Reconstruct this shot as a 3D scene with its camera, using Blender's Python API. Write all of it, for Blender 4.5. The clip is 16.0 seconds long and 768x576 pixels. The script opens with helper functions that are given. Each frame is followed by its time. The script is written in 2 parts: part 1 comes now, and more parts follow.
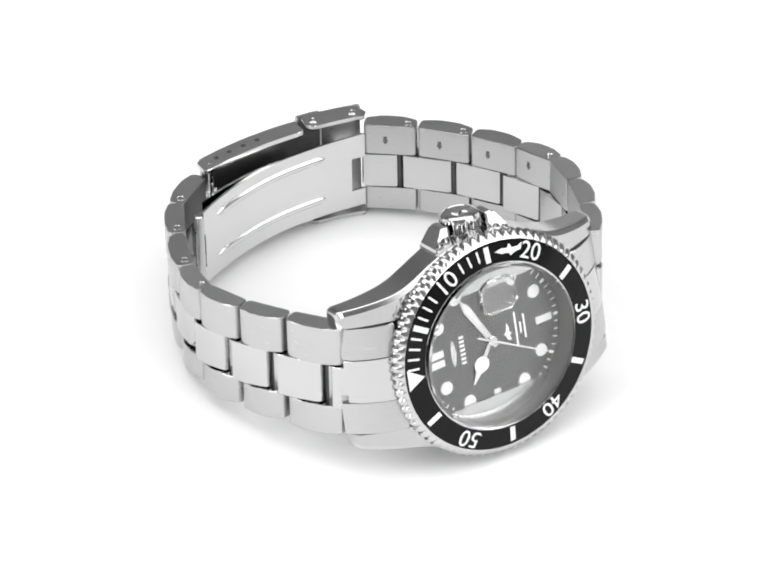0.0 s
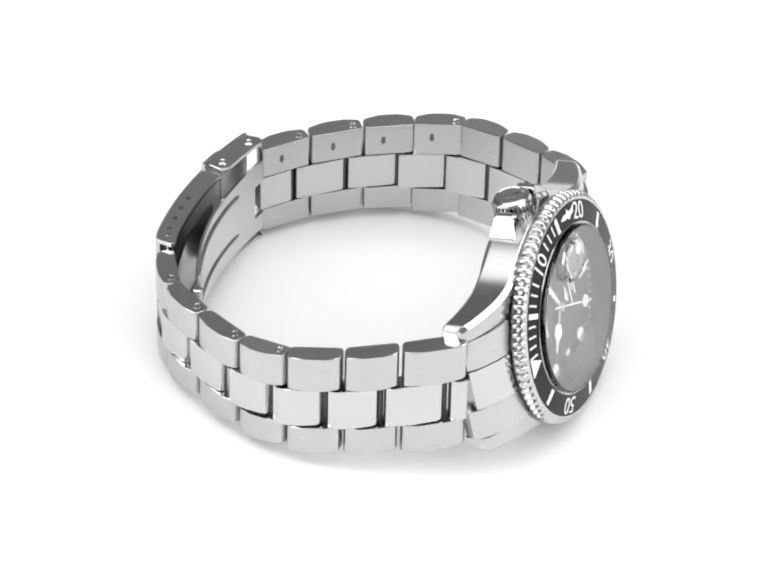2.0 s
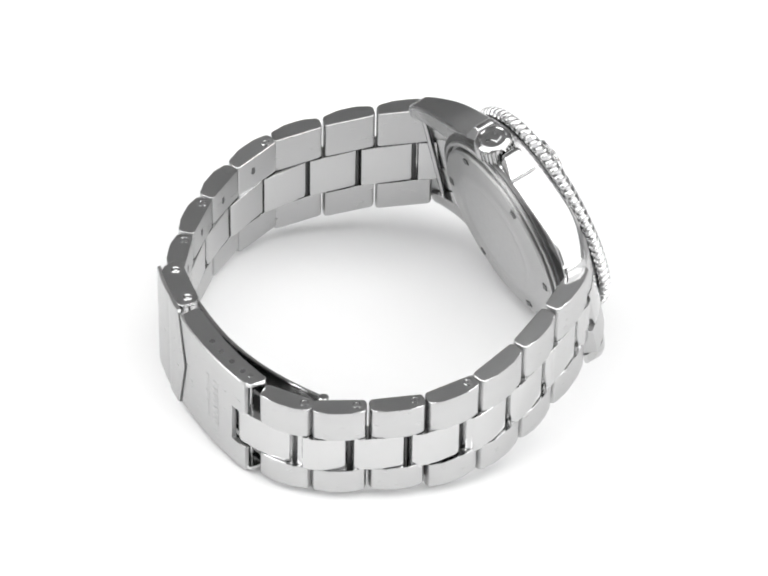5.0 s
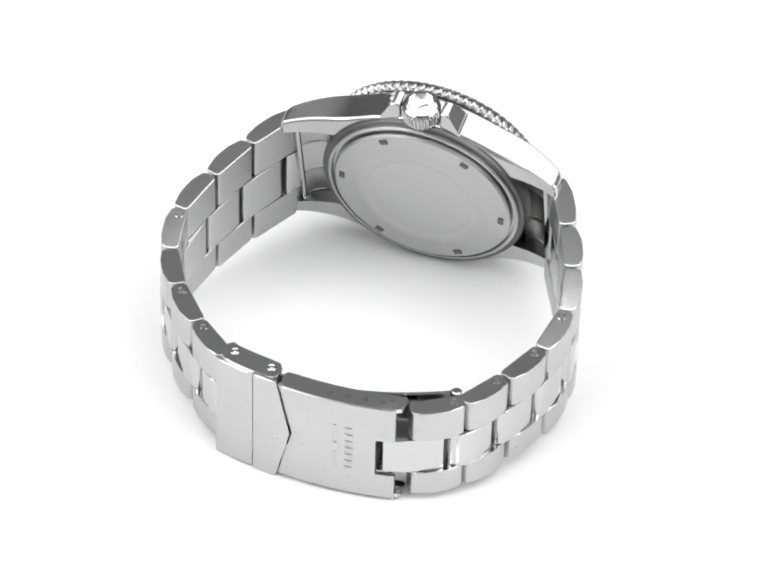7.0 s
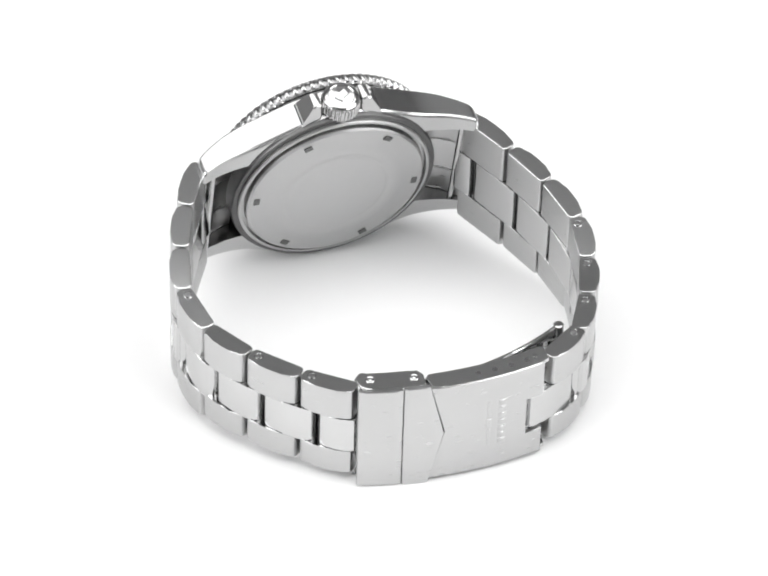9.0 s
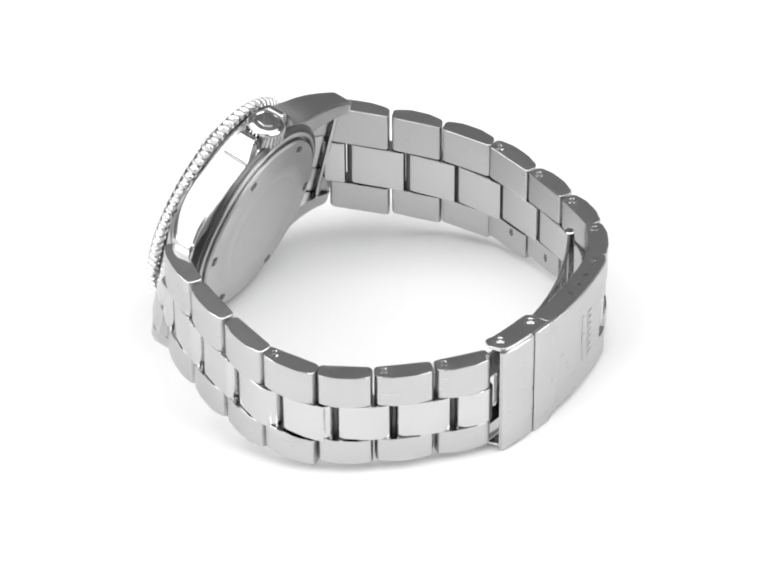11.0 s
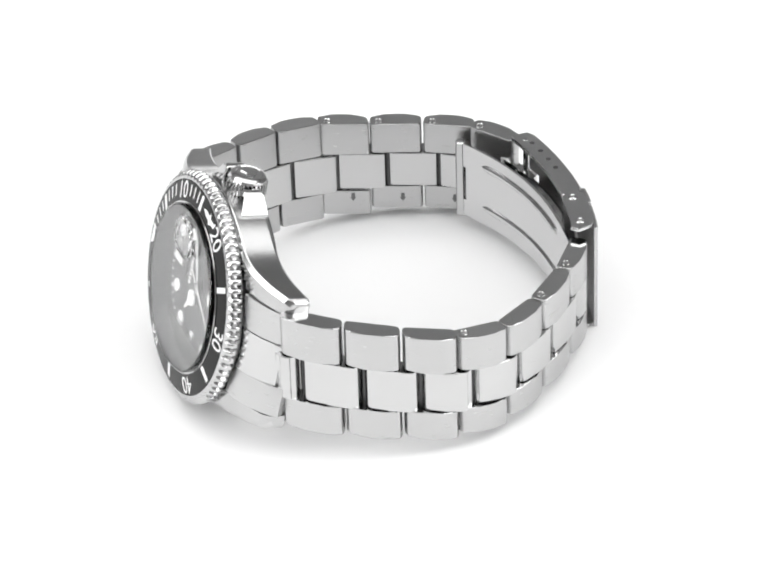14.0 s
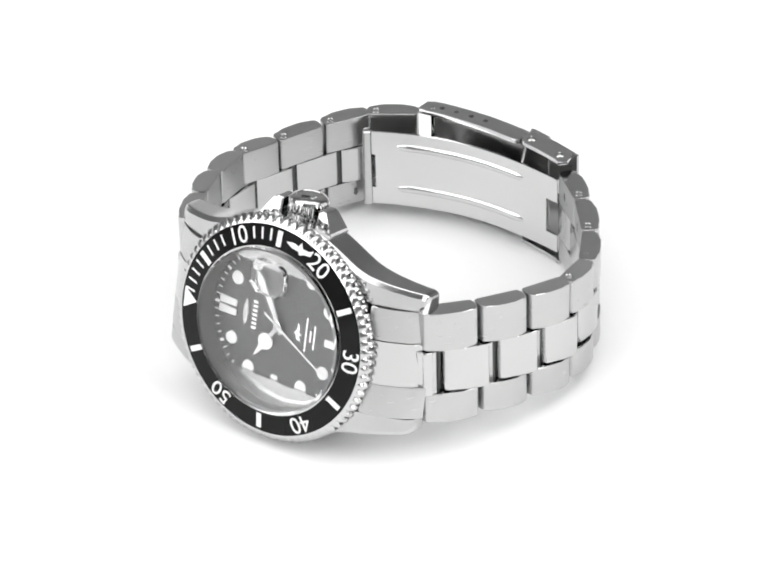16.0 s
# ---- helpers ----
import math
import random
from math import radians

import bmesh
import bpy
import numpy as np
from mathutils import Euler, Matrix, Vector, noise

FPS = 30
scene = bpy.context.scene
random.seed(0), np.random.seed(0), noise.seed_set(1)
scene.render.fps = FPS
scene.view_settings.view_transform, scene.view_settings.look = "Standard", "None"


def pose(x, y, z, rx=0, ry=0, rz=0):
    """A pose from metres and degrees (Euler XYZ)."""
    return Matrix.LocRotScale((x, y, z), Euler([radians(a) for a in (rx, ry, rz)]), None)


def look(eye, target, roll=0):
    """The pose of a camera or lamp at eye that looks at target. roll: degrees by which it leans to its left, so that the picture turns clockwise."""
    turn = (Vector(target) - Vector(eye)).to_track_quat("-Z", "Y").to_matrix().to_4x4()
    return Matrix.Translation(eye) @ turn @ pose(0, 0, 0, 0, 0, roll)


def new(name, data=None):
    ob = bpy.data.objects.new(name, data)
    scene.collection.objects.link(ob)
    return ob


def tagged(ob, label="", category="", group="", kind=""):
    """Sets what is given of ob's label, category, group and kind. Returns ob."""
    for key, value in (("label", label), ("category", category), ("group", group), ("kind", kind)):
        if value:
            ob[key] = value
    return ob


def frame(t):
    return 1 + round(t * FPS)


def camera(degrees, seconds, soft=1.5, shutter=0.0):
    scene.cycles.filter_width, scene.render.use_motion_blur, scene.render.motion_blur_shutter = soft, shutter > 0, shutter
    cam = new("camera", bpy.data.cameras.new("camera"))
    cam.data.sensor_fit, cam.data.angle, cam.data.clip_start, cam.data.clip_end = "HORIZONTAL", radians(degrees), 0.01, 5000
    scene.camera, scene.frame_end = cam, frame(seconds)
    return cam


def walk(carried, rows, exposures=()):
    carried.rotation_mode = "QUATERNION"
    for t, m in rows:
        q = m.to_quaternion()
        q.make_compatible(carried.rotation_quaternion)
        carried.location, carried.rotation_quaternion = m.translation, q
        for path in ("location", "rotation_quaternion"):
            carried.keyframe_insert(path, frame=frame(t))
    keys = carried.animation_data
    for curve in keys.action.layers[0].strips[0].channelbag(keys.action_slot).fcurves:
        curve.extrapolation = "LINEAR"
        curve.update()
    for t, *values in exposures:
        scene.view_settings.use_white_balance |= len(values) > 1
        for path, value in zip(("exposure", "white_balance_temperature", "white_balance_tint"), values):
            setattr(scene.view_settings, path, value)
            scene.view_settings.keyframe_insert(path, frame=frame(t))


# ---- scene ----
cam = camera(10.632, 16.0, soft=2.1)
walk(cam, [
    (0, pose(0.0000, -0.5799, 0.4772, 51.144, -0.601, 0.707)),
    (0.5, pose(0.0000, -0.5758, 0.4822, 50.639, -1.373, 1.326)),
    (1, pose(0.0000, -0.5721, 0.4867, 50.189, -2.177, 1.982)),
    (1.5, pose(0.0000, -0.5691, 0.4903, 49.816, -3.002, 2.688)),
    (2, pose(0.0000, -0.5673, 0.4924, 49.575, -3.802, 3.391)),
    (2.5, pose(-0.0000, -0.5648, 0.4953, 49.236, -4.747, 4.250)),
    (3, pose(0.0000, -0.5637, 0.4967, 49.077, -5.256, 4.707)),
    (3.5, pose(0.0000, -0.5633, 0.4971, 49.114, -4.680, 4.153)),
    (4, pose(0.0000, -0.5612, 0.4996, 48.936, -3.909, 3.469)),
    (4.2, pose(-0.0000, -0.5604, 0.5005, 48.862, -3.842, 3.404)),
    (4.66, pose(0.0000, -0.5619, 0.4988, 49.091, -3.452, 2.992)),
    (5.12, pose(0.0000, -0.5681, 0.4916, 49.866, -3.380, 2.791)),
    (5.58, pose(-0.0000, -0.5759, 0.4821, 50.849, -3.408, 2.656)),
    (6.04, pose(0.0000, -0.5827, 0.4737, 51.704, -3.320, 2.452)),
    (6.5, pose(0.0000, -0.5857, 0.4699, 52.089, -2.899, 2.054)),
    (7, pose(0.0000, -0.5853, 0.4704, 52.049, -2.225, 1.504)),
    (7.5, pose(0.0000, -0.5854, 0.4703, 52.045, -1.333, 0.784)),
    (8, pose(0.0000, -0.5863, 0.4691, 52.152, -0.856, 0.404)),
    (8.5, pose(0.0000, -0.5876, 0.4674, 52.313, -0.653, 0.277)),
    (9, pose(0.0000, -0.5910, 0.4630, 52.742, -0.397, 0.096)),
    (9.5, pose(0.0000, -0.5944, 0.4586, 53.171, 0.164, -0.312)),
    (10, pose(-0.0000, -0.5980, 0.4537, 53.616, 1.169, -1.044)),
    (10.5, pose(0.0000, -0.5997, 0.4514, 53.813, 1.960, -1.633)),
    (11, pose(0.0000, -0.5998, 0.4513, 53.779, 2.722, -2.248)),
    (11.5, pose(0.0000, -0.5990, 0.4523, 53.628, 3.391, -2.812)),
    (12, pose(0.0000, -0.5984, 0.4532, 53.493, 3.909, -3.248)),
    (12.5, pose(0.0000, -0.5989, 0.4525, 53.517, 4.235, -3.474)),
    (13, pose(0.0000, -0.6006, 0.4502, 53.694, 4.855, -3.913)),
    (13.5, pose(0.0000, -0.6011, 0.4494, 53.758, 4.548, -3.581)),
    (14, pose(0.0000, -0.6016, 0.4488, 53.814, 4.193, -3.217)),
    (14.5, pose(0.0000, -0.6027, 0.4472, 53.961, 3.809, -2.839)),
    (15, pose(0.0000, -0.6022, 0.4480, 53.887, 3.489, -2.524)),
    (15.5, pose(0.0000, -0.6010, 0.4497, 53.724, 3.230, -2.270)),
    (16, pose(0.0000, -0.5997, 0.4514, 53.560, 2.871, -1.943)),
])

# ---- light ----
world = bpy.data.worlds.new("studio")
scene.world = world
world.use_nodes = True
world.node_tree.nodes["Background"].inputs[0].default_value = (0.5, 0.5, 0.5, 1)
world.node_tree.nodes["Background"].inputs[1].default_value = 0.15


def softbox(name, size_x, size_y, watts, eye, target):
    data = bpy.data.lights.new(name, "AREA")
    data.shape, data.size, data.size_y, data.energy = "RECTANGLE", size_x, size_y, watts
    ob = new(name, data)
    ob.matrix_world = look(eye, target)
    return ob


softbox("overhead_softbox", 2.1, 1.3, 17.5, (0, -0.08, 1.15), (0, -0.08, 0))
softbox("left_softbox", 1.2, 0.9, 13.0, (-1.1, -0.5, 0.62), (0, 0, 0.05))
softbox("right_softbox", 1.2, 0.9, 13.0, (1.1, -0.5, 0.62), (0, 0, 0.05))


# ---- materials ----
def material(name, colour, rough, metal=0.0, bump=0.0, scale=900.0, vary=0.0, stretch=(1, 1, 1)):
    """A surface with a fine grain in gloss and relief, and a faint wide variation of colour."""
    m = bpy.data.materials.new(name)
    m.use_nodes = True
    n, l = m.node_tree.nodes, m.node_tree.links
    b = n["Principled BSDF"]
    b.inputs["Base Color"].default_value = (*colour, 1)
    b.inputs["Roughness"].default_value = rough
    b.inputs["Metallic"].default_value = metal
    co = n.new("ShaderNodeTexCoord")
    mp = n.new("ShaderNodeMapping")
    mp.inputs["Scale"].default_value = stretch
    l.new(co.outputs["Object"], mp.inputs["Vector"])
    fine = n.new("ShaderNodeTexNoise")
    fine.inputs["Scale"].default_value = scale
    fine.inputs["Detail"].default_value = 4
    l.new(mp.outputs[0], fine.inputs["Vector"])
    wide = n.new("ShaderNodeTexNoise")
    wide.inputs["Scale"].default_value = scale / 12
    l.new(mp.outputs[0], wide.inputs["Vector"])
    if vary:
        mix = n.new("ShaderNodeMix")
        mix.data_type = "RGBA"
        mix.inputs["A"].default_value = (*[c * (1 - vary) for c in colour], 1)
        mix.inputs["B"].default_value = (*[min(1, c * (1 + vary)) for c in colour], 1)
        l.new(wide.outputs["Fac"], mix.inputs["Factor"])
        l.new(mix.outputs["Result"], b.inputs["Base Color"])
    rr = n.new("ShaderNodeMapRange")
    rr.inputs["To Min"].default_value = rough * 0.75
    rr.inputs["To Max"].default_value = min(1, rough * 1.25)
    l.new(fine.outputs["Fac"], rr.inputs["Value"])
    l.new(rr.outputs[0], b.inputs["Roughness"])
    if bump:
        bp = n.new("ShaderNodeBump")
        bp.inputs["Strength"].default_value = bump
        bp.inputs["Distance"].default_value = 0.0001
        l.new(fine.outputs["Fac"], bp.inputs["Height"])
        l.new(bp.outputs[0], b.inputs["Normal"])
    return m


STEEL = material("polished_steel", (0.57, 0.57, 0.57), 0.06, 1.0, vary=0.02)
SATIN = material("satin_steel", (0.52, 0.52, 0.52), 0.3, 1.0, 0.05, 2500, 0.03, (0.15, 0.15, 1))
FLANK = material("fine_brushed_flank_steel", (0.5, 0.5, 0.5), 0.2, 1.0, 0.02, 5000, 0.03, (1, 0.1, 1))
LINKSIDE = material("polished_link_side_steel", (0.66, 0.66, 0.66), 0.11, 1.0, 0.02, 9000, 0.03)
BACKSTEEL = material("matt_back_steel", (0.52, 0.52, 0.52), 0.34, 1.0, vary=0.03)
# dark steel; on case middle, notches and holes its tone stands for shade
ROUGH = material("dark_and_shade_steel", (0.16, 0.16, 0.16), 0.45, 1.0, vary=0.1)
# near-black tone that stands for the shade inside the link gaps
DARKGAP = material("gap_shade_steel", (0.1, 0.1, 0.1), 0.35, 1.0, vary=0.1)
BEZEL = material("bezel_steel", (0.57, 0.57, 0.57), 0.16, 1.0, vary=0.03)
BLADE = material("polished_blade_steel", (0.66, 0.66, 0.66), 0.12, 1.0, vary=0.02)
INSERT = material("black_bezel_enamel", (0.006, 0.006, 0.006), 0.12, 0.0, vary=0.2)
DIAL = material("dark_grey_dial_lacquer", (0.04, 0.04, 0.04), 0.35, 0.0, 0, 300, 0.06)
LUME = material("white_luminous_paint", (0.62, 0.62, 0.62), 0.6, 0.0, 0.1, 4000, 0.05)
PRINT = material("white_print", (0.8, 0.8, 0.8), 0.5, 0.0, vary=0.04)
PAPER = material("white_paper", (0.835, 0.835, 0.835), 0.75, 0.0, 0.03, 600, 0.006)
WALL = material("grey_studio_wall", (0.6, 0.6, 0.6), 0.8, 0.0, 0.1, 40, 0.08)

GLASS = bpy.data.materials.new("mineral_glass")
GLASS.use_nodes = True
_g = GLASS.node_tree.nodes["Principled BSDF"]
_g.inputs["Base Color"].default_value = (1, 1, 1, 1)
_g.inputs["Roughness"].default_value = 0.0
_g.inputs["Transmission Weight"].default_value = 1.0
_g.inputs["IOR"].default_value = 1.5
INSERT.node_tree.nodes["Principled BSDF"].inputs["Specular IOR Level"].default_value = 0.15

MM = 0.001


# ---- mesh tools ----
def finish(bm, name, mat, angle=35, side_mat=None):
    bmesh.ops.recalc_face_normals(bm, faces=bm.faces)
    for f in bm.faces:
        f.smooth = True
    for e in bm.edges:
        if len(e.link_faces) == 2 and e.calc_face_angle(0) > radians(angle):
            e.smooth = False
    # large faces keep their own direction, small rounded rims blend into them
    bm.normal_update()
    limit, normals = math.cos(radians(angle)), []
    areas = {f: f.calc_area() for f in bm.faces}
    for f in bm.faces:
        for c in f.loops:
            total = Vector((0, 0, 0))
            for g in c.vert.link_faces:
                if g is f or g.normal.dot(f.normal) > limit:
                    total += g.normal * areas[g]
            normals.append(tuple(total.normalized() if total.length > 0 else f.normal))
    me = bpy.data.meshes.new(name)
    bm.to_mesh(me)
    bm.free()
    me.normals_split_custom_set(normals)
    me.materials.append(mat)
    if side_mat:
        me.materials.append(side_mat)
        for f in me.polygons:
            if abs(f.normal.z) > 0.72:
                f.material_index = 1
    return me


def part(name, bm, mat, parent, label="", m=None, angle=35, side_mat=None):
    """One mesh object, built in millimetres, under a thing or a part; m: its pose in the parent, in millimetres."""
    if m is not None:
        bm.transform(m)
    bm.transform(Matrix.Scale(MM, 4))
    ob = new(name, finish(bm, name, mat, angle, side_mat))
    ob.parent = parent
    return tagged(ob, label) if label else ob


def slab(outline, z0, z1, bevel=0.0, segments=2, dz=None):
    """A prism over a closed outline in x, y, its rims rounded."""
    bm = bmesh.new()
    low = [bm.verts.new((x, y, z0)) for x, y in outline]
    top = [bm.verts.new((x, y, z1)) for x, y in outline]
    n = len(outline)
    a, b = bm.faces.new(low[::-1]), bm.faces.new(top)
    for i in range(n):
        bm.faces.new((low[i], low[(i + 1) % n], top[(i + 1) % n], top[i]))
    if bevel:
        rim = list(a.edges) + list(b.edges)
        bmesh.ops.bevel(bm, geom=rim, offset=bevel, segments=segments, affect="EDGES", profile=0.5)
    if dz:
        for v in bm.verts:
            v.co.z += dz(v.co.x, v.co.y, v.co.z)
    return bm


def revolve(profile, steps, closed=True, radius=None):
    """Turns a profile of (along x, radius) about the x axis. radius(i, r): a radius changed step by step."""
    bm = bmesh.new()
    rings = []
    for i in range(steps):
        a = 2 * math.pi * i / steps
        row = []
        for x, r in profile:
            q = radius(i, x, r) if radius else r
            row.append(bm.verts.new((x, q * math.sin(a), q * math.cos(a))))
        rings.append(row)
    n = len(profile)
    for i in range(steps):
        p, q = rings[i], rings[(i + 1) % steps]
        for k in range(n if closed else n - 1):
            bm.faces.new((p[k], p[(k + 1) % n], q[(k + 1) % n], q[k]))
    if not closed:
        for k in (0, n - 1):
            bm.faces.new([r[k] for r in rings])
    return bm


def rounded(points, radius, steps=3):
    """An outline with its corners rounded off."""
    out, n = [], len(points)
    for i in range(n):
        p, a, b = (Vector(points[j % n]) for j in (i, i - 1, i + 1))
        r = min(radius, (a - p).length * 0.45, (b - p).length * 0.45)
        s, e = p + (a - p).normalized() * r, p + (b - p).normalized() * r
        for k in range(steps + 1):
            u = k / steps
            out.append(tuple((1 - u) ** 2 * s + 2 * u * (1 - u) * p + u * u * e))
    return out


def flat(outline, thick=0.06):
    """A thin plate facing +x over an outline in (right, up), that is (y, z)."""
    bm = slab(outline, 0, thick)
    bm.transform(Matrix(((0, 0, 1, 0), (1, 0, 0, 0), (0, 1, 0, 0), (0, 0, 0, 1))))
    return bm


def lettering(text, size):
    """Flat letters facing +x, centred, up along z."""
    cu = bpy.data.curves.new("t", "FONT")
    cu.body, cu.size, cu.align_x, cu.align_y, cu.extrude, cu.offset = text, size, "CENTER", "CENTER", 0.03, 0.0
    ob = new("t", cu)
    bpy.context.view_layer.update()
    me = ob.to_mesh()
    bm = bmesh.new()
    bm.from_mesh(me)
    ob.to_mesh_clear()
    bpy.data.objects.remove(ob)
    bpy.data.curves.remove(cu)
    bm.transform(Matrix(((0, 0, 1, 0), (1, 0, 0, 0), (0, 1, 0, 0), (0, 0, 0, 1))))
    return bm


# ---- structure ----
def sheet():
    """White paper that lies flat on the table."""
    bm = slab(rounded([(-0.9, -0.8), (0.9, -0.8), (0.9, 0.65), (-0.9, 0.65)], 0.01), -0.003, 0.0)
    tagged(new("table_sheet", finish(bm, "table_sheet", PAPER, 60)), "white paper sheet under the watch", "paper sheet", kind="structure")
    bm = slab(rounded([(-1.0, -0.9), (1.0, -0.9), (1.0, 0.75), (-1.0, 0.75)], 0.03), -0.043, -0.003, 0.004)
    tagged(new("table", finish(bm, "table", WALL, 60)), "plain grey studio table top", "table", kind="structure")


def room():
    for name, x, y, z, sx, sy, sz in (
            ("floor", 0, 0, -0.85, 4.4, 4.4, 0.1), ("ceiling", 0, 0, 1.75, 4.4, 4.4, 0.1),
            ("wall_north", 0, 2.15, 0.45, 4.4, 0.1, 2.5), ("wall_south", 0, -2.15, 0.45, 4.4, 0.1, 2.5),
            ("wall_east", 2.15, 0, 0.45, 0.1, 4.2, 2.5), ("wall_west", -2.15, 0, 0.45, 0.1, 4.2, 2.5)):
        bm = bmesh.new()
        bmesh.ops.create_cube(bm, size=1)
        for v in bm.verts:
            v.co = Vector((v.co.x * sx + x, v.co.y * sy + y, v.co.z * sz + z))
        tagged(new(name, finish(bm, name, WALL)), "grey plain studio " + name.split("_")[0], name.split("_")[0], kind="structure")


sheet()
room()

# ---- the watch, in its own space: x out of the dial, z along the bracelet's width ----
watch = tagged(new("wristwatch"), "stainless steel diver's wristwatch with black bezel lying on its side", "watch")
DIAL_TILT = 13.36
CASE = Matrix.Translation((33.7, 0.0, 9.8)) @ pose(0, 0, 0, 0, -DIAL_TILT, 0) @ Matrix.Scale(1.04, 4)
FACE = Matrix(((0, 0, 1, 0), (1, 0, 0, 0), (0, 1, 0, 0), (0, 0, 0, 1)))  # (right, up, forward) to (y, z, x)


def on_dial(x, angle, r, turn=0.0):
    """A pose on the case's front: x forward, at an angle clockwise from the crown, at a radius, turned so that up points outward."""
    a = radians(angle)
    return CASE @ Matrix.Translation((x, r * math.sin(a), r * math.cos(a))) @ pose(0, 0, 0, -angle + turn, 0, 0)


def box(w, h):
    return [(-w / 2, -h / 2), (w / 2, -h / 2), (w / 2, h / 2), (-w / 2, h / 2)]


def disc(r, n=24):
    return [(r * math.sin(2 * math.pi * k / n), r * math.cos(2 * math.pi * k / n)) for k in range(n)]


def half_width(v):
    """Round under the bezel, then straight along the lugs."""
    bow = math.sqrt(max(1.0, 19.4 ** 2 - v * v))
    straight = 17.8 - 0.168 * abs(v)
    return (bow ** 10 + straight ** 10) ** (1 / 10) - 0.85


def front(v):
    return -2.75 - 4.7 * (max(0, abs(v) - 13) / 12.4) ** 2.0


def back(v):
    return -9.1 - 2.5 * (max(0, abs(v) - 10) / 15.4) ** 3.2


def case():
    bm = bmesh.new()
    tip, reach = 1.1, 25.5
    ends = [reach - tip + tip * math.sin(radians(10 * k)) for k in range(10)]
    vs = [-v for v in ends[::-1]] + [-23.9 + 47.8 * k / 56 for k in range(57)] + ends

    def band(s):
        rings = []
        for v in vs:
            k = max(0.0, abs(v) - (reach - tip)) / tip
            cut = tip * (1 - math.sqrt(max(0.0, 1 - k * k)))
            xf, xb = front(v) - 0.9 * cut, back(v) + 0.8 * cut
            a, b = 9.9, half_width(v) - 0.9 * cut
            t = xf - xb
            c1, c2 = min(0.6, t * 0.3), min(0.5, t * 0.2)
            rings.append([bm.verts.new((x, v, s * u)) for x, u in (
                (xb, a), (xb, b - 0.6), (xb + c2 * 0.3, b - 0.18), (xb + c2, b), (xf - c1 - 0.1, b), (xf - c1 + 0.12, b - 0.1), (xf, b - 0.8), (xf, a))])
        for p, q in zip(rings, rings[1:]):
            for k in range(8):
                f = bm.faces.new((p[k], p[(k + 1) % 8], q[(k + 1) % 8], q[k]))
                f.material_index = 1 if k in (0, 1, 2, 4, 5) else 0
        bm.faces.new(rings[0])
        bm.faces.new(rings[-1][::-1])
    band(1)
    band(-1)
    body = part("case", bm, FLANK, watch, "polished steel case with four long lugs", CASE, 13)
    body.data.materials.append(BEZEL)
    # dark colour stands for the shade in the hollow between the lugs
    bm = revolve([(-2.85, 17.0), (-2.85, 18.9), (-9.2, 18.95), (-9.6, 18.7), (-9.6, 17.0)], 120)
    part("case_middle", bm, ROUGH, body, "middle of the case, darkened for the shaded hollow between the lugs", CASE)
    for v in (-23.0, 23.0):
        bar = revolve([(-10, 0.55), (10, 0.55)], 12, closed=False)
        part("spring_bar", bar, STEEL, body, "", CASE @ Matrix.Translation((-9.7, v, 0)) @ pose(0, 0, 0, 0, 90, 0))


case()


def bezel():
    def tooth(i, x, r):
        k = (0.0, 0.0, 0.1, 0.6, 0.8, 0.6, 0.1)[i % 7]
        return r - (k if r > 19.65 else k * 0.6 if r > 19.2 else 0.0)
    bm = revolve([(-2.7, 17.0), (-2.7, 19.2), (-2.45, 19.75), (-2.15, 20.0), (-1.3, 20.0), (-0.65, 19.6), (-0.3, 19.0), (-0.2, 18.5), (-0.55, 18.4), (-0.9, 17.0)], 546, radius=tooth)
    b = part("bezel", bm, BEZEL, watch, "polished steel coin-edge bezel", CASE, 40)
    bm = revolve([(-0.9, 14.8), (0.3, 14.8), (-0.25, 18.42), (-0.9, 18.42)], 160)
    part("bezel_insert", bm, INSERT, b, "glossy black bezel insert with white minute scale", CASE)
    part("crystal_ring", revolve([(0.1, 14.4), (0.42, 14.5), (0.42, 14.8), (0.1, 14.9)], 128), STEEL, b, "", CASE)
    slope = math.degrees(math.atan2(0.55, 3.62))

    def put(name, bm, angle, r, label=""):
        x = 0.3 - 0.55 * (r - 14.8) / 3.62 + 0.015
        part(name, bm, PRINT, b, label, on_dial(x, angle, r) @ pose(0, 0, 0, 0, -slope, 0))
    for minute in list(range(1, 15)) + [15, 25, 35, 45, 55]:
        if minute in (9, 10, 11):
            continue
        wide = minute % 5 == 0
        put("minute_mark", flat(box(0.95 if wide else 0.34, 2.75 if wide else 2.0)), minute * 6 - 90, 16.6 if wide else 16.9)
    for minute in (10, 20, 30, 40, 50):
        put("numeral", lettering(str(minute), 4.2), minute * 6 - 90, 16.55)
    put("zero_triangle", flat([(-1.9, 1.45), (0, -1.5), (1.9, 1.45)]), -90, 16.6, "white zero triangle")
    put("emblem", flat([(-2.6, -0.1), (-1.3, 0.45), (-0.2, 0.4), (0.1, 1.2), (0.7, 0.45), (1.9, 0.6), (2.7, 1.2), (2.5, 0.0), (1.4, -0.3), (0.5, -0.9), (0.2, -0.4), (-1.3, -0.5)]), 17.35 * 6 - 90, 16.6)


bezel()

DIAL_X = -3.7


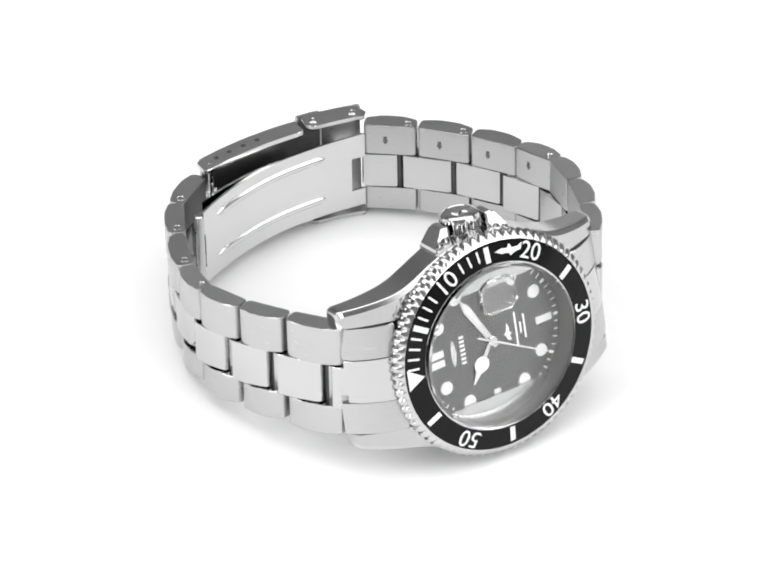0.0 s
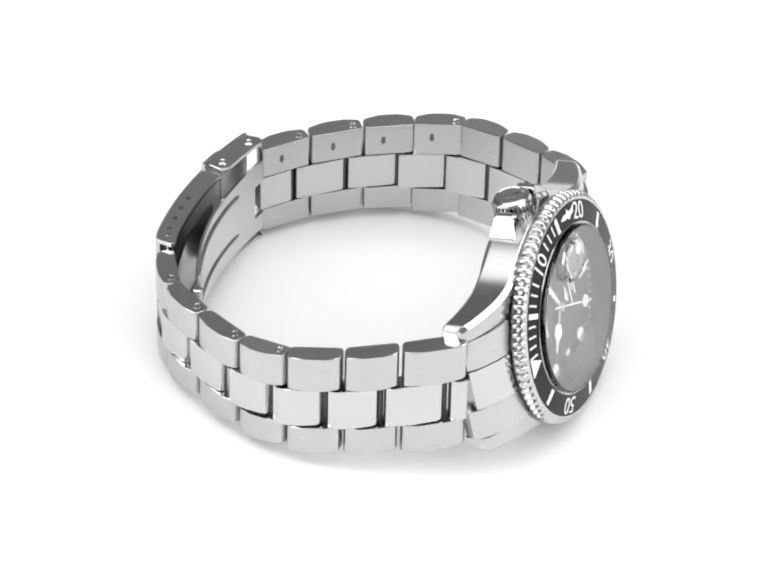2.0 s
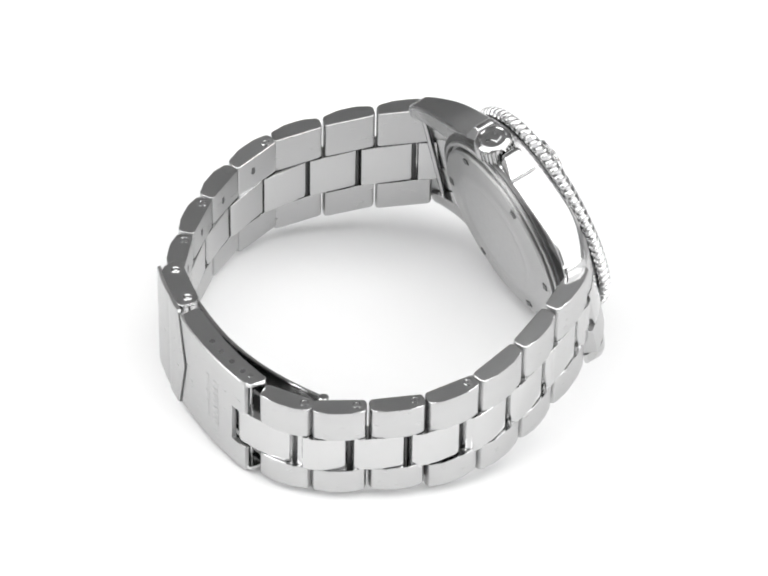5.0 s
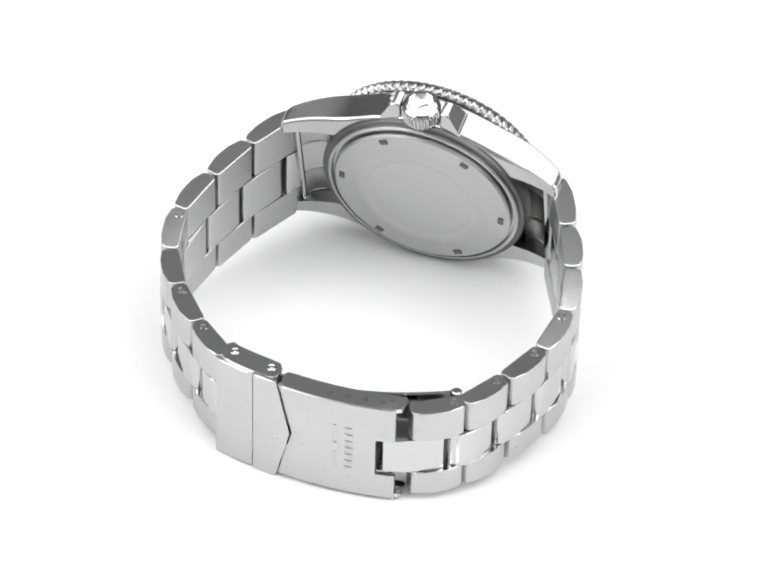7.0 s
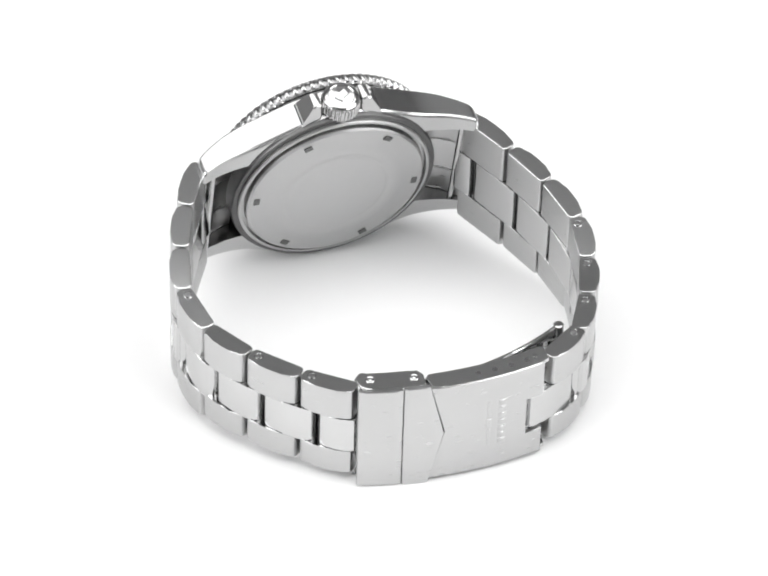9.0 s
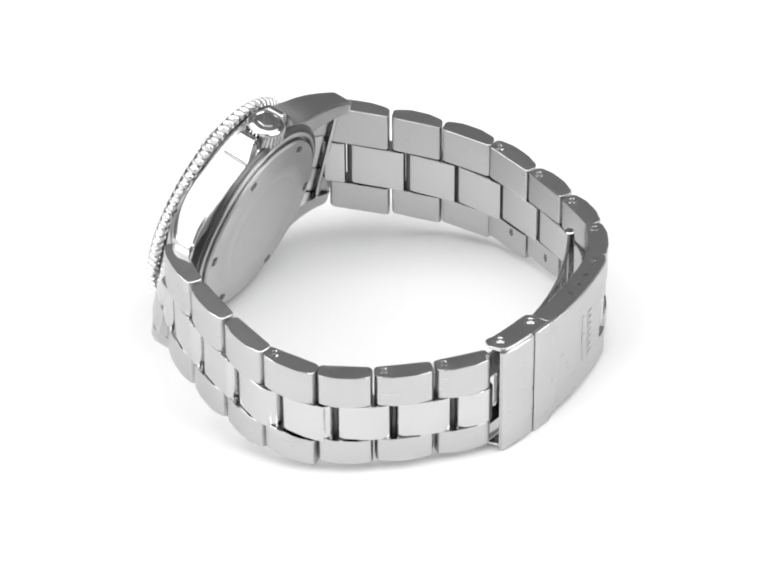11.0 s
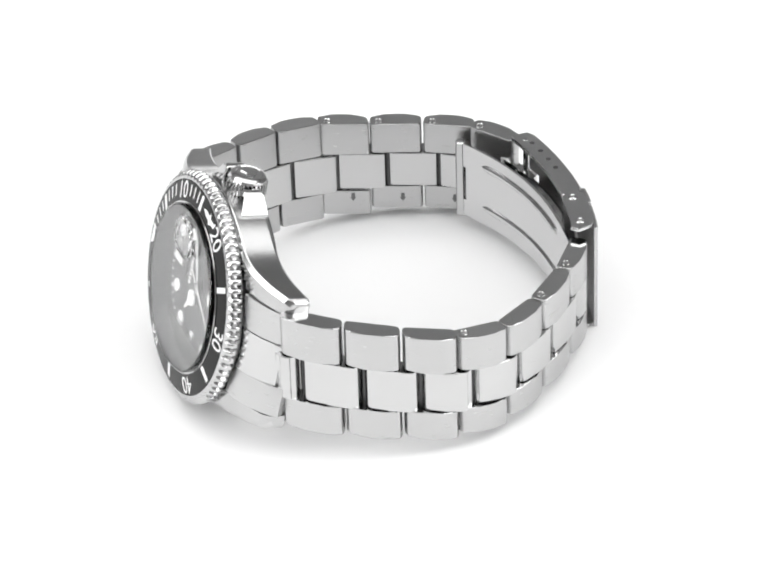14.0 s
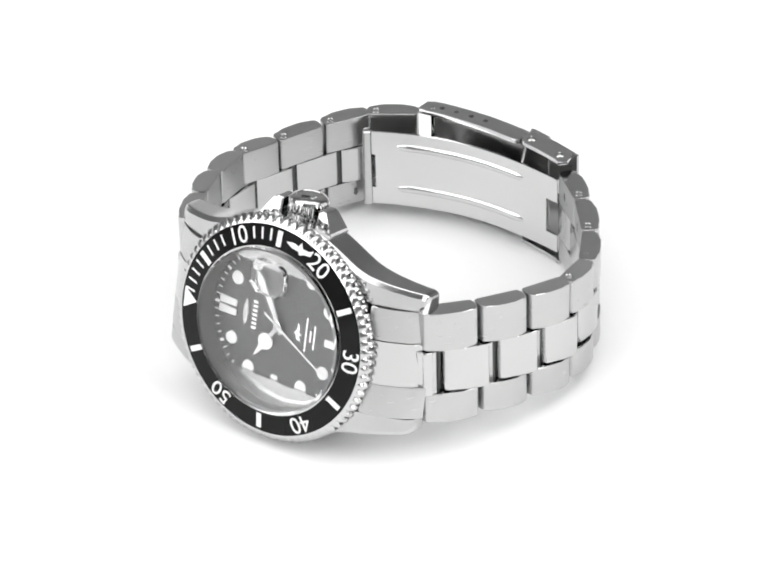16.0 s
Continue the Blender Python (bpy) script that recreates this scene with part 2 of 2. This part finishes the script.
def dial():
    rh = revolve([(-3.9, 14.0), (-0.3, 14.45), (0.1, 14.5), (0.1, 14.75), (-3.9, 14.75)], 128)
    part("rehaut", rh, ROUGH, watch, "dark steel inner ring between dial and glass", CASE)
    d = part("dial", revolve([(DIAL_X - 0.4, 14.3), (DIAL_X, 14.2), (DIAL_X, 0.01), (DIAL_X - 0.4, 0.01)], 96, closed=False), DIAL, watch, "dark grey dial with white hour markers", CASE)

    def put(name, outline, angle, r, thick=0.25, mat=LUME, label=""):
        part(name, flat(outline, thick), mat, d, label, on_dial(DIAL_X, angle, r))
    for hour in range(12):
        a = hour * 30 - 90
        if hour == 0:
            for s in (-0.85, 0.85):
                put("hour_marker", [(s - 0.55, -1.75), (s + 0.55, -1.75), (s + 0.68, 1.75), (s - 0.68, 1.75)], a, 10.9)
        elif hour == 3:
            put("date_window", box(3.0, 2.1), a, 10.6, 0.1, LUME, "white date window")
            for s in (-0.55, 0.55):
                part("date_bar", flat(box(0.6, 1.1), 0.04), INSERT, d, m=on_dial(DIAL_X + 0.1, a, 10.6) @ Matrix.Translation((0, s, 0)))
        elif hour in (6, 9):
            put("hour_marker", box(1.25, 3.1), a, 10.8)
        else:
            put("hour_marker", disc(1.1), a, 11.0)
            put("marker_rim", [(q[0], q[1]) for q in disc(1.25)], a, 11.0, 0.12, STEEL)
    for k in range(60):
        put("minute_tick", box(0.5 if k % 5 == 0 else 0.17, 0.85), k * 6 - 90, 13.3, 0.04, PRINT)
    # plain emblem and bars in place of the maker's mark and of the small print
    put("emblem", [(-2.6, 0.1), (-1.2, 0.45), (0, 0.55), (1.2, 0.45), (2.6, 0.1), (1.4, -0.35), (0.3, -0.45), (0, -0.75), (-0.3, -0.45), (-1.4, -0.35)], -90, 7.2, 0.08, STEEL)
    for k in range(7):
        part("print_bar", flat(box(0.42, 0.9), 0.04), PRINT, d, m=on_dial(DIAL_X, -90, 5.4) @ Matrix.Translation((0, (k - 3) * 0.78, 0)))
    put("emblem", [(-1.7, 0.0), (-0.7, 0.35), (0.1, 0.3), (0.3, 0.9), (0.7, 0.3), (1.6, 0.7), (1.4, -0.1), (0.5, -0.4), (0.3, -0.8), (-0.2, -0.3)], 90, 3.6, 0.05, PRINT)
    for r, w in ((5.3, 6.2), (6.2, 2.0), (7.0, 4.4)):
        put("print_bar", box(w, 0.32), 90, r, 0.03, PRINT)


dial()


def pointers():
    m = part("minute_pointer", flat([(-0.4, -1.5), (0.4, -1.5), (0.78, 8.3), (0, 10.6), (-0.78, 8.3)], 0.2), STEEL, watch, "steel minute pointer with white filling", on_dial(-3.1, 60 - 90 + 1, 0.0))
    part("filling", flat([(-0.1, 1.0), (0.1, 1.0), (0.5, 8.2), (0, 9.8), (-0.5, 8.2)], 0.06), LUME, m, m=on_dial(-2.9, 60 - 90 + 1, 0.0))
    hour = part("hour_pointer", flat(box(0.75, 4.0), 0.2), STEEL, watch, "white hour pointer with round head", on_dial(-3.4, 303 - 90, 1.4))
    part("pointer_head", flat(disc(1.45), 0.22), LUME, hour, m=on_dial(-3.4, 303 - 90, 4.4))
    part("pointer_tip", flat([(-0.6, 0), (0.6, 0), (0.1, 2.6), (-0.1, 2.6)], 0.21), LUME, hour, m=on_dial(-3.4, 303 - 90, 5.5))
    part("second_pointer", flat([(-0.16, -3.2), (0.16, -3.2), (0.1, 12.0), (-0.1, 12.0)], 0.12), LUME, watch, "thin white second pointer", on_dial(-2.75, 209 - 90, 0.0))
    part("pointer_hub", revolve([(DIAL_X, 0.85), (-2.65, 0.85), (-2.55, 0.6)], 20, closed=False), STEEL, watch, "", CASE)


pointers()


def crystal():
    c = part("crystal", revolve([(0.05, 14.5), (0.9, 14.5), (1.2, 14.1), (1.25, 0.01), (0.05, 0.01)], 96, closed=False), GLASS, watch, "clear flat mineral glass", CASE)
    c.visible_shadow = False
    lens = part("date_magnifier", slab(rounded([(-3.4, -2.9), (3.4, -2.9), (3.4, 2.9), (-3.4, 2.9)], 1.4, 4), 0, 1.2, 0.75, 5), GLASS, c, "raised glass date lens",
                CASE @ Matrix.Translation((1.255, 0, 10.0)) @ FACE)
    lens.visible_shadow = False


crystal()


def crown():
    up = CASE @ Matrix.Translation((-7.5, 0, 18.4)) @ pose(0, 0, 0, 0, -90, 0)
    knurl = lambda i, x, r: r - (0.34 if r > 3.25 and i % 4 in (2, 3) else 0)
    c = part("crown", revolve([(-1.5, 2.2), (0.5, 2.2), (0.7, 3.1), (0.9, 3.45), (3.0, 3.45), (3.3, 3.25), (3.7, 3.15), (4.0, 2.8), (4.1, 2.35), (3.95, 2.2), (4.0, 0.01)], 120, closed=False, radius=knurl), STEEL, watch,
             "knurled screw-down steel crown", up, 30)
    part("emblem", slab([(-1.4, 0.2), (-0.3, 1.3), (1.2, 1.0), (0.4, 0.3), (1.3, -0.8), (0, -1.3), (-0.5, -0.3)], 3.9, 4.2, 0.08), STEEL, c, "", CASE @ Matrix.Translation((-7.5, 0, 18.4)))
    for s in (-1, 1):
        bm = slab(rounded([(s * 3.5, 16.5), (s * 7.4, 16.5), (s * 7.2, 18.3), (s * 5.1, 21.6), (s * 3.6, 21.6)], 0.45), -9.2, -4.2, 0.45, 3)
        for v in bm.verts:
            v.co.z = -6.7 + (v.co.z + 6.7) * (1 - 0.1 * max(0, v.co.y - 18.0))
        part("crown_guard", bm, STEEL, watch, "polished crown guard", CASE @ FACE)


crown()


def caseback():
    b = part("caseback", revolve([(-9.2, 18.6), (-10.0, 18.6), (-10.2, 18.35), (-10.2, 17.9), (-9.4, 17.8), (-9.4, 17.3), (-10.5, 17.2), (-10.8, 16.8), (-10.9, 13.6), (-11.3, 12.8), (-11.4, 11.0),
                                  (-11.22, 10.4), (-11.24, 9.6), (-11.36, 9.3), (-11.36, 0.01)], 140, closed=False), BACKSTEEL, watch, "round brushed steel screw caseback", CASE @ Matrix.Diagonal((1, 0.955, 0.955, 1)))
    # key notches are uncut; dark blocks give the shade of their recesses
    for k in range(6):
        bm = bmesh.new()
        bmesh.ops.create_cube(bm, size=1, matrix=Matrix.Diagonal((0.5, 1.5, 1.0, 1)))
        part("key_notch_shade", bm, ROUGH, b, m=on_dial(-10.76, 25 + 60 * k, 14.8))


caseback()


def end_link(s):
    """The solid link between a pair of lugs: two outer pieces and a centre piece."""
    curve = [(-2.95, 17.6), (-3.2, 18.8), (-3.65, 20.0), (-4.25, 21.2), (-5.0, 22.3), (-5.85, 23.4), (-6.85, 24.5), (-8.0, 25.5), (-9.1, 26.4)]

    def outline(last, off):
        out = [(x + off, v) for x, v in curve[:last]]
        end = out[-1]
        inn = [(end[0] - 2.0, end[1] - 1.3), (-7.6, 22.0), (-6.6, 20.0), (-6.3, 17.6)]
        return [(x, s * v) for x, v in out + inn]
    top = part("end_link", slab(outline(8, 0), 4.02, 9.72, 0.22), SATIN, watch, "curved steel end link between the lugs", CASE)
    part("lower_piece", slab(outline(9, 0), -9.72, -4.02, 0.22), SATIN, top, "", CASE)
    part("centre_piece", slab(outline(8, 0.15), -3.88, 3.88, 0.2), BEZEL, top, "", CASE)


end_link(1)
end_link(-1)

# ---- bracelet: outer joints of the links, from the lugs to the clasp, on either side ----
SIDE_12 = [(25.0, -26.7), (14.5, -32.2), (5.3, -36.1), (-4.8, -38.2), (-14.8, -36.6), (-24.4, -32.8), (-33.2, -27.8), (-38.9, -19.2)]
SIDE_6 = [(25.8, 26.9), (16.2, 32.7), (6.7, 36.5), (-3.0, 39.0), (-13.1, 37.2), (-21.9, 32.1), (-30.1, 25.0), (-36.8, 16.8)]
Z_TOP, Z_BOTTOM, Z_HIGH, Z_LOW = 11.9, -6.9, 5.5, -1.85
THICK = 3.3


def widen(x):
    return 0.12 * min(1, max(0, (x + 20) / 16)) + 0.0038 * max(0, x + 4)


def rise(x, y, z=Z_TOP):
    """The bracelet climbs towards the lugs, which lean back, and widens there."""
    return 0.165 * max(0, x + 14.5) + 0.1 + (z - Z_TOP) * widen(x)


def level(a, b):
    """The rise of one link, straight from joint to joint, so that its sides stay flat."""
    a, b = Vector(a), Vector(b)
    d = b - a
    k = widen((a.x + b.x) / 2)
    ra, rb = rise(a.x, a.y), rise(b.x, b.y)
    return lambda x, y, z: ra + (rb - ra) * ((x - a.x) * d.x + (y - a.y) * d.y) / d.length_squared + (z - Z_TOP) * k


def link_outline(a, b, side, gap=0.35, thick=THICK, bow=0.4, inset=0.0, knee=None):
    a, b = Vector(a), Vector(b)
    d = (b - a).normalized()
    o = Vector((d.y, -d.x)) * side
    a, b = a + d * gap - o * inset, b - d * gap - o * inset
    pts = [a - o * 1.0, a + d * 0.35 - o * 0.35, a + d * 1.1]
    if knee:
        knee = Vector(knee) - o * (inset + 0.12)
        pts += [a.lerp(knee, 0.6) + o * 0.12, knee, b.lerp(knee, 0.5) + o * 0.12]
    else:
        for k in (0.3, 0.5, 0.7):
            pts.append(a.lerp(b, k) + o * bow * 4 * k * (1 - k))
    pts += [b - d * 1.1, b - d * 0.35 - o * 0.35, b - o * 1.0, b - o * (thick - 0.8), b - d * 0.3 - o * (thick - 0.2), b - d * 0.8 - o * thick,
            a + d * 0.8 - o * thick, a + d * 0.3 - o * (thick - 0.2), a - o * (thick - 0.8)]
    return [tuple(p) for p in (pts if side > 0 else pts[::-1])]


def bracelet():
    for joints, side in ((SIDE_12, -1), (SIDE_6, 1)):
        n = len(joints) - 1
        for k in range(n):
            a, b = Vector(joints[k]), Vector(joints[k + 1])
            d = (b - a).normalized()
            o = Vector((d.y, -d.x)) * side
            c = Vector(joints[k + 2]) if k + 2 < len(joints) else b + (b - a)
            out = link_outline(a, b, side, 0.32)
            for z0, z1 in ((Z_HIGH, Z_TOP), (Z_BOTTOM, Z_LOW)):
                ob = part("outer_link", slab(out, z0 + 0.04, z1 - 0.04, 0.25, dz=level(a, b)), SATIN, watch, side_mat=LINKSIDE)
                if k >= 3 and z1 == Z_TOP:
                    q = a + d * 2.0 - o * 1.9
                    pin = revolve([(-0.5, 0.8), (0.06, 0.8), (0.08, 0.62), (-0.15, 0.5), (-0.15, 0.3), (0.03, 0.22), (0.03, 0.01)], 18, closed=False)
                    part("pin", pin, STEEL, ob, "", Matrix.Translation((q.x, q.y, z1 + rise(q.x, q.y) - 0.03)) @ pose(0, 0, 0, 0, -90, 0))
                mark_top = side > 0
                if k >= 3 and mark_top == (z1 == Z_TOP):
                    q = a + d * 6.2 - o * (THICK + 0.01)
                    m = Matrix.Translation((q.x, q.y, (z0 + z1) / 2 + rise(q.x, q.y))) @ Matrix(((-o.x, d.x, 0, 0), (-o.y, d.y, 0, 0), (0, 0, 1, 0), (0, 0, 0, 1)))
                    part("arrow_mark", flat([(-0.35, 0.9), (0.35, 0.9), (0.35, 0.0), (0.6, 0.0), (0, -0.9), (-0.6, 0.0), (-0.35, 0.0)], 0.03), ROUGH, ob, "", m)
            s, e = a.lerp(b, 0.32), b.lerp(c, 0.32)
            if k == n - 1:
                e = Vector((-37.1, 16.1)) if side > 0 else Vector((-40.4, -14.1))
            centre(s, e, side, b if k < n - 1 else None)
            if k == 0:
                centre(a - d * 1.5 - o * 0.3, s, side, None, False)


def centre(s, e, side, knee=None, barred=True):
    part("centre_link", slab(link_outline(s, e, side, 0.5, THICK, 0.3, -0.12, knee), Z_LOW + 0.05, Z_HIGH - 0.05, 0.2, dz=level(s, e)), BEZEL, watch)
    if not barred:
        return
    m = Vector(s)
    d = (Vector(e) - Vector(s)).normalized()
    o = Vector((d.y, -d.x)) * side
    q = m + d * 0.4 - o * THICK * 0.6
    # bar coloured dark so that the gap between links reads as shaded
    bar = revolve([(Z_BOTTOM + 1.5, 0.6), (Z_TOP - 0.8, 0.6)], 12, closed=False)
    part("link_bar", bar, DARKGAP, watch, "", Matrix.Translation((q.x, q.y, rise(q.x, q.y))) @ pose(0, 0, 0, 0, -90, 0))


bracelet()


# ---- clasp ----
def cover_x(y):
    return -41.4 + 0.0075 * (y + 3.5) ** 2


def blade_x(y):
    return -34.9 + (0.0112 if y < 1 else 0.006) * (y - 1) ** 2


def curved_plate(bands, curve, off, thick, ny=16, soft="btse"):
    """A curved sheet: bands of (z0, z1, start(z), end(z)) in y, lying off inside the curve; soft: which rims are eased (bottom, top, start, end)."""
    bm = bmesh.new()
    for z0, z1, ya, yb in bands:
        grid = []
        for z in (z0, z0 + 0.18, (z0 + z1) / 2, z1 - 0.18, z1):
            row = []
            for k in range(ny + 1):
                y = ya(z) + (yb(z) - ya(z)) * k / ny
                eased = (z == z0 and "b" in soft) or (z == z1 and "t" in soft) or (k == 0 and "s" in soft) or (k == ny and "e" in soft)
                x = curve(y) + off
                row.append((bm.verts.new((x + (0.15 if eased else 0.0), y, z)), bm.verts.new((x + thick, y, z))))
            grid.append(row)
        for i in range(len(grid) - 1):
            for k in range(ny):
                for f, w in ((0, 1), (1, -1)):
                    q = [grid[i][k][f], grid[i][k + 1][f], grid[i + 1][k + 1][f], grid[i + 1][k][f]]
                    bm.faces.new(q[::w])
            for k in (0, ny):
                bm.faces.new((grid[i][k][0], grid[i + 1][k][0], grid[i + 1][k][1], grid[i][k][1]))
        for i in (0, -1):
            for k in range(ny):
                bm.faces.new((grid[i][k][0], grid[i][k][1], grid[i][k + 1][1], grid[i][k + 1][0]))
    return bm


def strip(curve, y0, y1, w0, w1, n=14, ends=0.6):
    """A curved strip in plan between two offsets inside the curve, its ends rounded."""
    far = [(curve(y0 + (y1 - y0) * k / n) + w0, y0 + (y1 - y0) * k / n) for k in range(n + 1)]
    near = [(curve(y0 + (y1 - y0) * k / n) + w1, y0 + (y1 - y0) * k / n) for k in range(n, -1, -1)]
    far[0], far[-1] = (far[0][0] + ends * 0.5, far[0][1] + ends * 0.3), (far[-1][0] + ends * 0.5, far[-1][1] - ends * 0.3)
    near[0], near[-1] = (near[0][0] - ends, near[0][1]), (near[-1][0] - ends, near[-1][1])
    near.insert(1, (near[0][0] + ends, near[0][1] - ends * (1 if y1 > y0 else -1)))
    near.insert(-1, (near[-1][0] + ends, near[-1][1] + ends * (1 if y1 > y0 else -1)))
    return far + near


C_TOP, C_LOW, C_MID = 13.2, -7.4, 2.9


def vee(z):
    return 4.3 - 2.5 * (1 - abs(z - C_MID) / 9.8)


def clasp():
    cover = part("clasp_cover", curved_plate([(C_LOW, C_TOP, lambda z: -13.6, lambda z: vee(z) - 0.2)], cover_x, 0.0, 0.9, 20, "bte"), SATIN, watch, "satin steel folding clasp cover with notched end")
    for z0, z1, rims in ((Z_HIGH + 0.3, C_TOP, "ts"), (C_LOW, Z_LOW - 0.3, "bs")):
        part("end_tab", curved_plate([(z0, z1, lambda z: -16.9, lambda z: -13.6)], cover_x, 0.0, 0.9, 5, rims), SATIN, cover)
    for z0, z1 in ((C_TOP - 0.9, C_TOP), (C_LOW, C_LOW + 0.9)):
        part("flange", slab(strip(cover_x, -18.0, 4.2, 0.25, 4.0), z0 + 0.01, z1 + 0.02 * (1 if z1 == C_TOP else -1), 0.22), LINKSIDE, cover, "polished folded edge of the clasp")
    # no holes are cut: dark discs, slightly proud, paint the shade inside them
    for y in (-4.8, -7.9, -11.0, -14.0):
        hole = revolve([(-0.3, 0.5), (0.03, 0.5), (0.03, 0.01)], 16, closed=False)
        part("adjustment_hole_shade", hole, ROUGH, cover, "small dark disc for the shade in a spring bar hole", Matrix.Translation((cover_x(y) + 2.0, y, C_TOP + 0.0)) @ pose(0, 0, 0, 0, -90, 0))
    pin = revolve([(C_LOW - 0.1, 0.5), (C_TOP + 0.1, 0.5)], 14, closed=False)
    part("spring_bar", pin, STEEL, cover, "", Matrix.Translation((cover_x(-15.7) + 2.3, -15.7, 0)) @ pose(0, 0, 0, 0, -90, 0))
    # plain raised shapes in place of the stamped mark
    for k in range(7):
        y = -8.9
        part("raised_bar", curved_plate([(C_MID - 5.2 + k * 1.5, C_MID - 4.2 + k * 1.5, lambda z: y - 0.75, lambda z: y + 0.75)], cover_x, -0.22, 0.4, 3), SATIN, cover)
    for z0, z1, w in ((C_MID - 5.0, C_MID - 1.2, 0.7), (C_MID + 1.2, C_MID + 5.0, 0.7), (C_MID - 1.0, C_MID + 1.0, 1.1)):
        part("raised_emblem", curved_plate([(z0, z1, lambda z: -6.4 - w / 2, lambda z: -6.4 + w / 2)], cover_x, -0.22, 0.4, 3), SATIN, cover)

    l_top, l_low = C_TOP + 0.8, C_LOW - 0.8
    lock = part("safety_lock", curved_plate([(l_low, l_top, lambda z: vee(min(max(z, C_LOW), C_TOP)) + 0.12, lambda z: 9.0)], cover_x, -0.35, 0.8, 8), SATIN, watch,
                "folding safety lock with pointed edge")
    part("lock_plate", curved_plate([(l_low + 0.3, l_top - 0.3, lambda z: 9.2, lambda z: 16.6)], cover_x, -0.25, 0.8, 8), SATIN, lock, "flat outer plate of the lock")
    for z0, z1 in ((l_top - 0.75, l_top), (l_low, l_low + 0.75)):
        arm = part("arm", slab(strip(cover_x, 4.6, 16.3, 0.4, 4.6, 10, 1.2), z0 + 0.01, z1 + 0.02 * (1 if z1 == l_top else -1), 0.25), LINKSIDE, lock, "polished side arm of the lock")
        if z1 == l_top:
            for y, q in ((13.9, 2.9), (6.5, 2.7)):
                head = revolve([(-0.3, 0.85), (0.12, 0.85), (0.2, 0.7), (0.12, 0.45), (0.2, 0.3), (0.2, 0.01)], 18, closed=False)
                part("rivet", head, STEEL, arm, "", Matrix.Translation((cover_x(y) + q, y, l_top)) @ pose(0, 0, 0, 0, -90, 0))

    b_top, b_low = 10.2, -5.6
    blade = part("clasp_blade", curved_plate([(-2.0, 5.2, lambda z: -22.5, lambda z: 12.3)], blade_x, -0.6, 0.6, 24, ""), BLADE, watch, "polished inner folding blade of the clasp")
    for z0, z1, rim in ((5.2, b_top, "t"), (b_low, -2.0, "b")):
        part("blade_edge", curved_plate([(z0, z1, lambda z: -23.6, lambda z: 15.0)], blade_x, -0.6, 0.6, 24, rim), BLADE, blade)
    for z in (7.2, -1.9):
        bm = bmesh.new()
        n, rings = 26, []
        for k in range(n + 1):
            y = -19.0 + 26.0 * k / n
            r = 0.75 * min(1.0, math.sqrt(max(0.0, min(k, n - k) / 1.5 + 0.01)))
            rings.append([bm.verts.new((blade_x(y) - 0.1 + 0.55 * min(1, r / 0.75) * math.sin(a), y, z + r * math.cos(a))) for a in (math.pi * j / 6 for j in range(7))])
        for p, q in zip(rings, rings[1:]):
            for j in range(6):
                bm.faces.new((p[j], p[j + 1], q[j + 1], q[j]))
            bm.faces.new((p[0], q[0], q[6], p[6]))
        bm.faces.new(rings[0])
        bm.faces.new(rings[-1])
        part("rib", bm, BLADE, blade, "pressed stiffening rib")
    tube = revolve([(b_low - 0.2, 0.7), (b_low, 0.95), (b_top, 0.95), (b_top + 0.2, 0.7)], 16, closed=False)
    part("hinge", tube, STEEL, blade, "", Matrix.Translation((blade_x(-24) - 0.4, -24.0, 0)) @ pose(0, 0, 0, 0, -90, 0))
    part("under_blade", curved_plate([(-4.5, 7.7, lambda z: -23.4, lambda z: 2.0)], lambda y: blade_x(y) * 0.45 + cover_x(y) * 0.55, 0, 0.6, 16), STEEL, watch, "second folding blade under the cover")


clasp()


# ---- movement ----
LEAN, LIFT = -2.90, 0.0117
AXIS = (-0.00143, 0.00117, 0.00165)
TURN = [
    (0, -56.68), (0.5, -47.73), (1, -38.68), (1.5, -29.58), (2, -20.55), (2.5, -11.29),
    (3, -2.19), (3.5, 6.81), (4, 15.64), (4.2, 19.54), (4.66, 28.00), (5.12, 36.71),
    (5.58, 45.51), (6.04, 54.27), (6.5, 62.85), (7, 72.18), (7.5, 81.05), (8, 90.34),
    (8.5, 99.94), (9, 109.38), (9.5, 118.52), (10, 127.10), (10.5, 136.23), (11, 145.69),
    (11.5, 155.14), (12, 164.29), (12.5, 172.82), (13, 180.61), (13.5, 189.15), (14, 197.82),
    (14.5, 206.56), (15, 215.24), (15.5, 223.76), (16, 232.39),
]


def motions():
    rows = []
    for t, angle in TURN:
        rows.append((t, pose(0, 0, LIFT, 0, 0, angle) @ pose(0, 0, 0, 0, LEAN, 0) @ Matrix.Translation((-AXIS[0], -AXIS[1], -AXIS[2]))))
    walk(watch, rows)


motions()
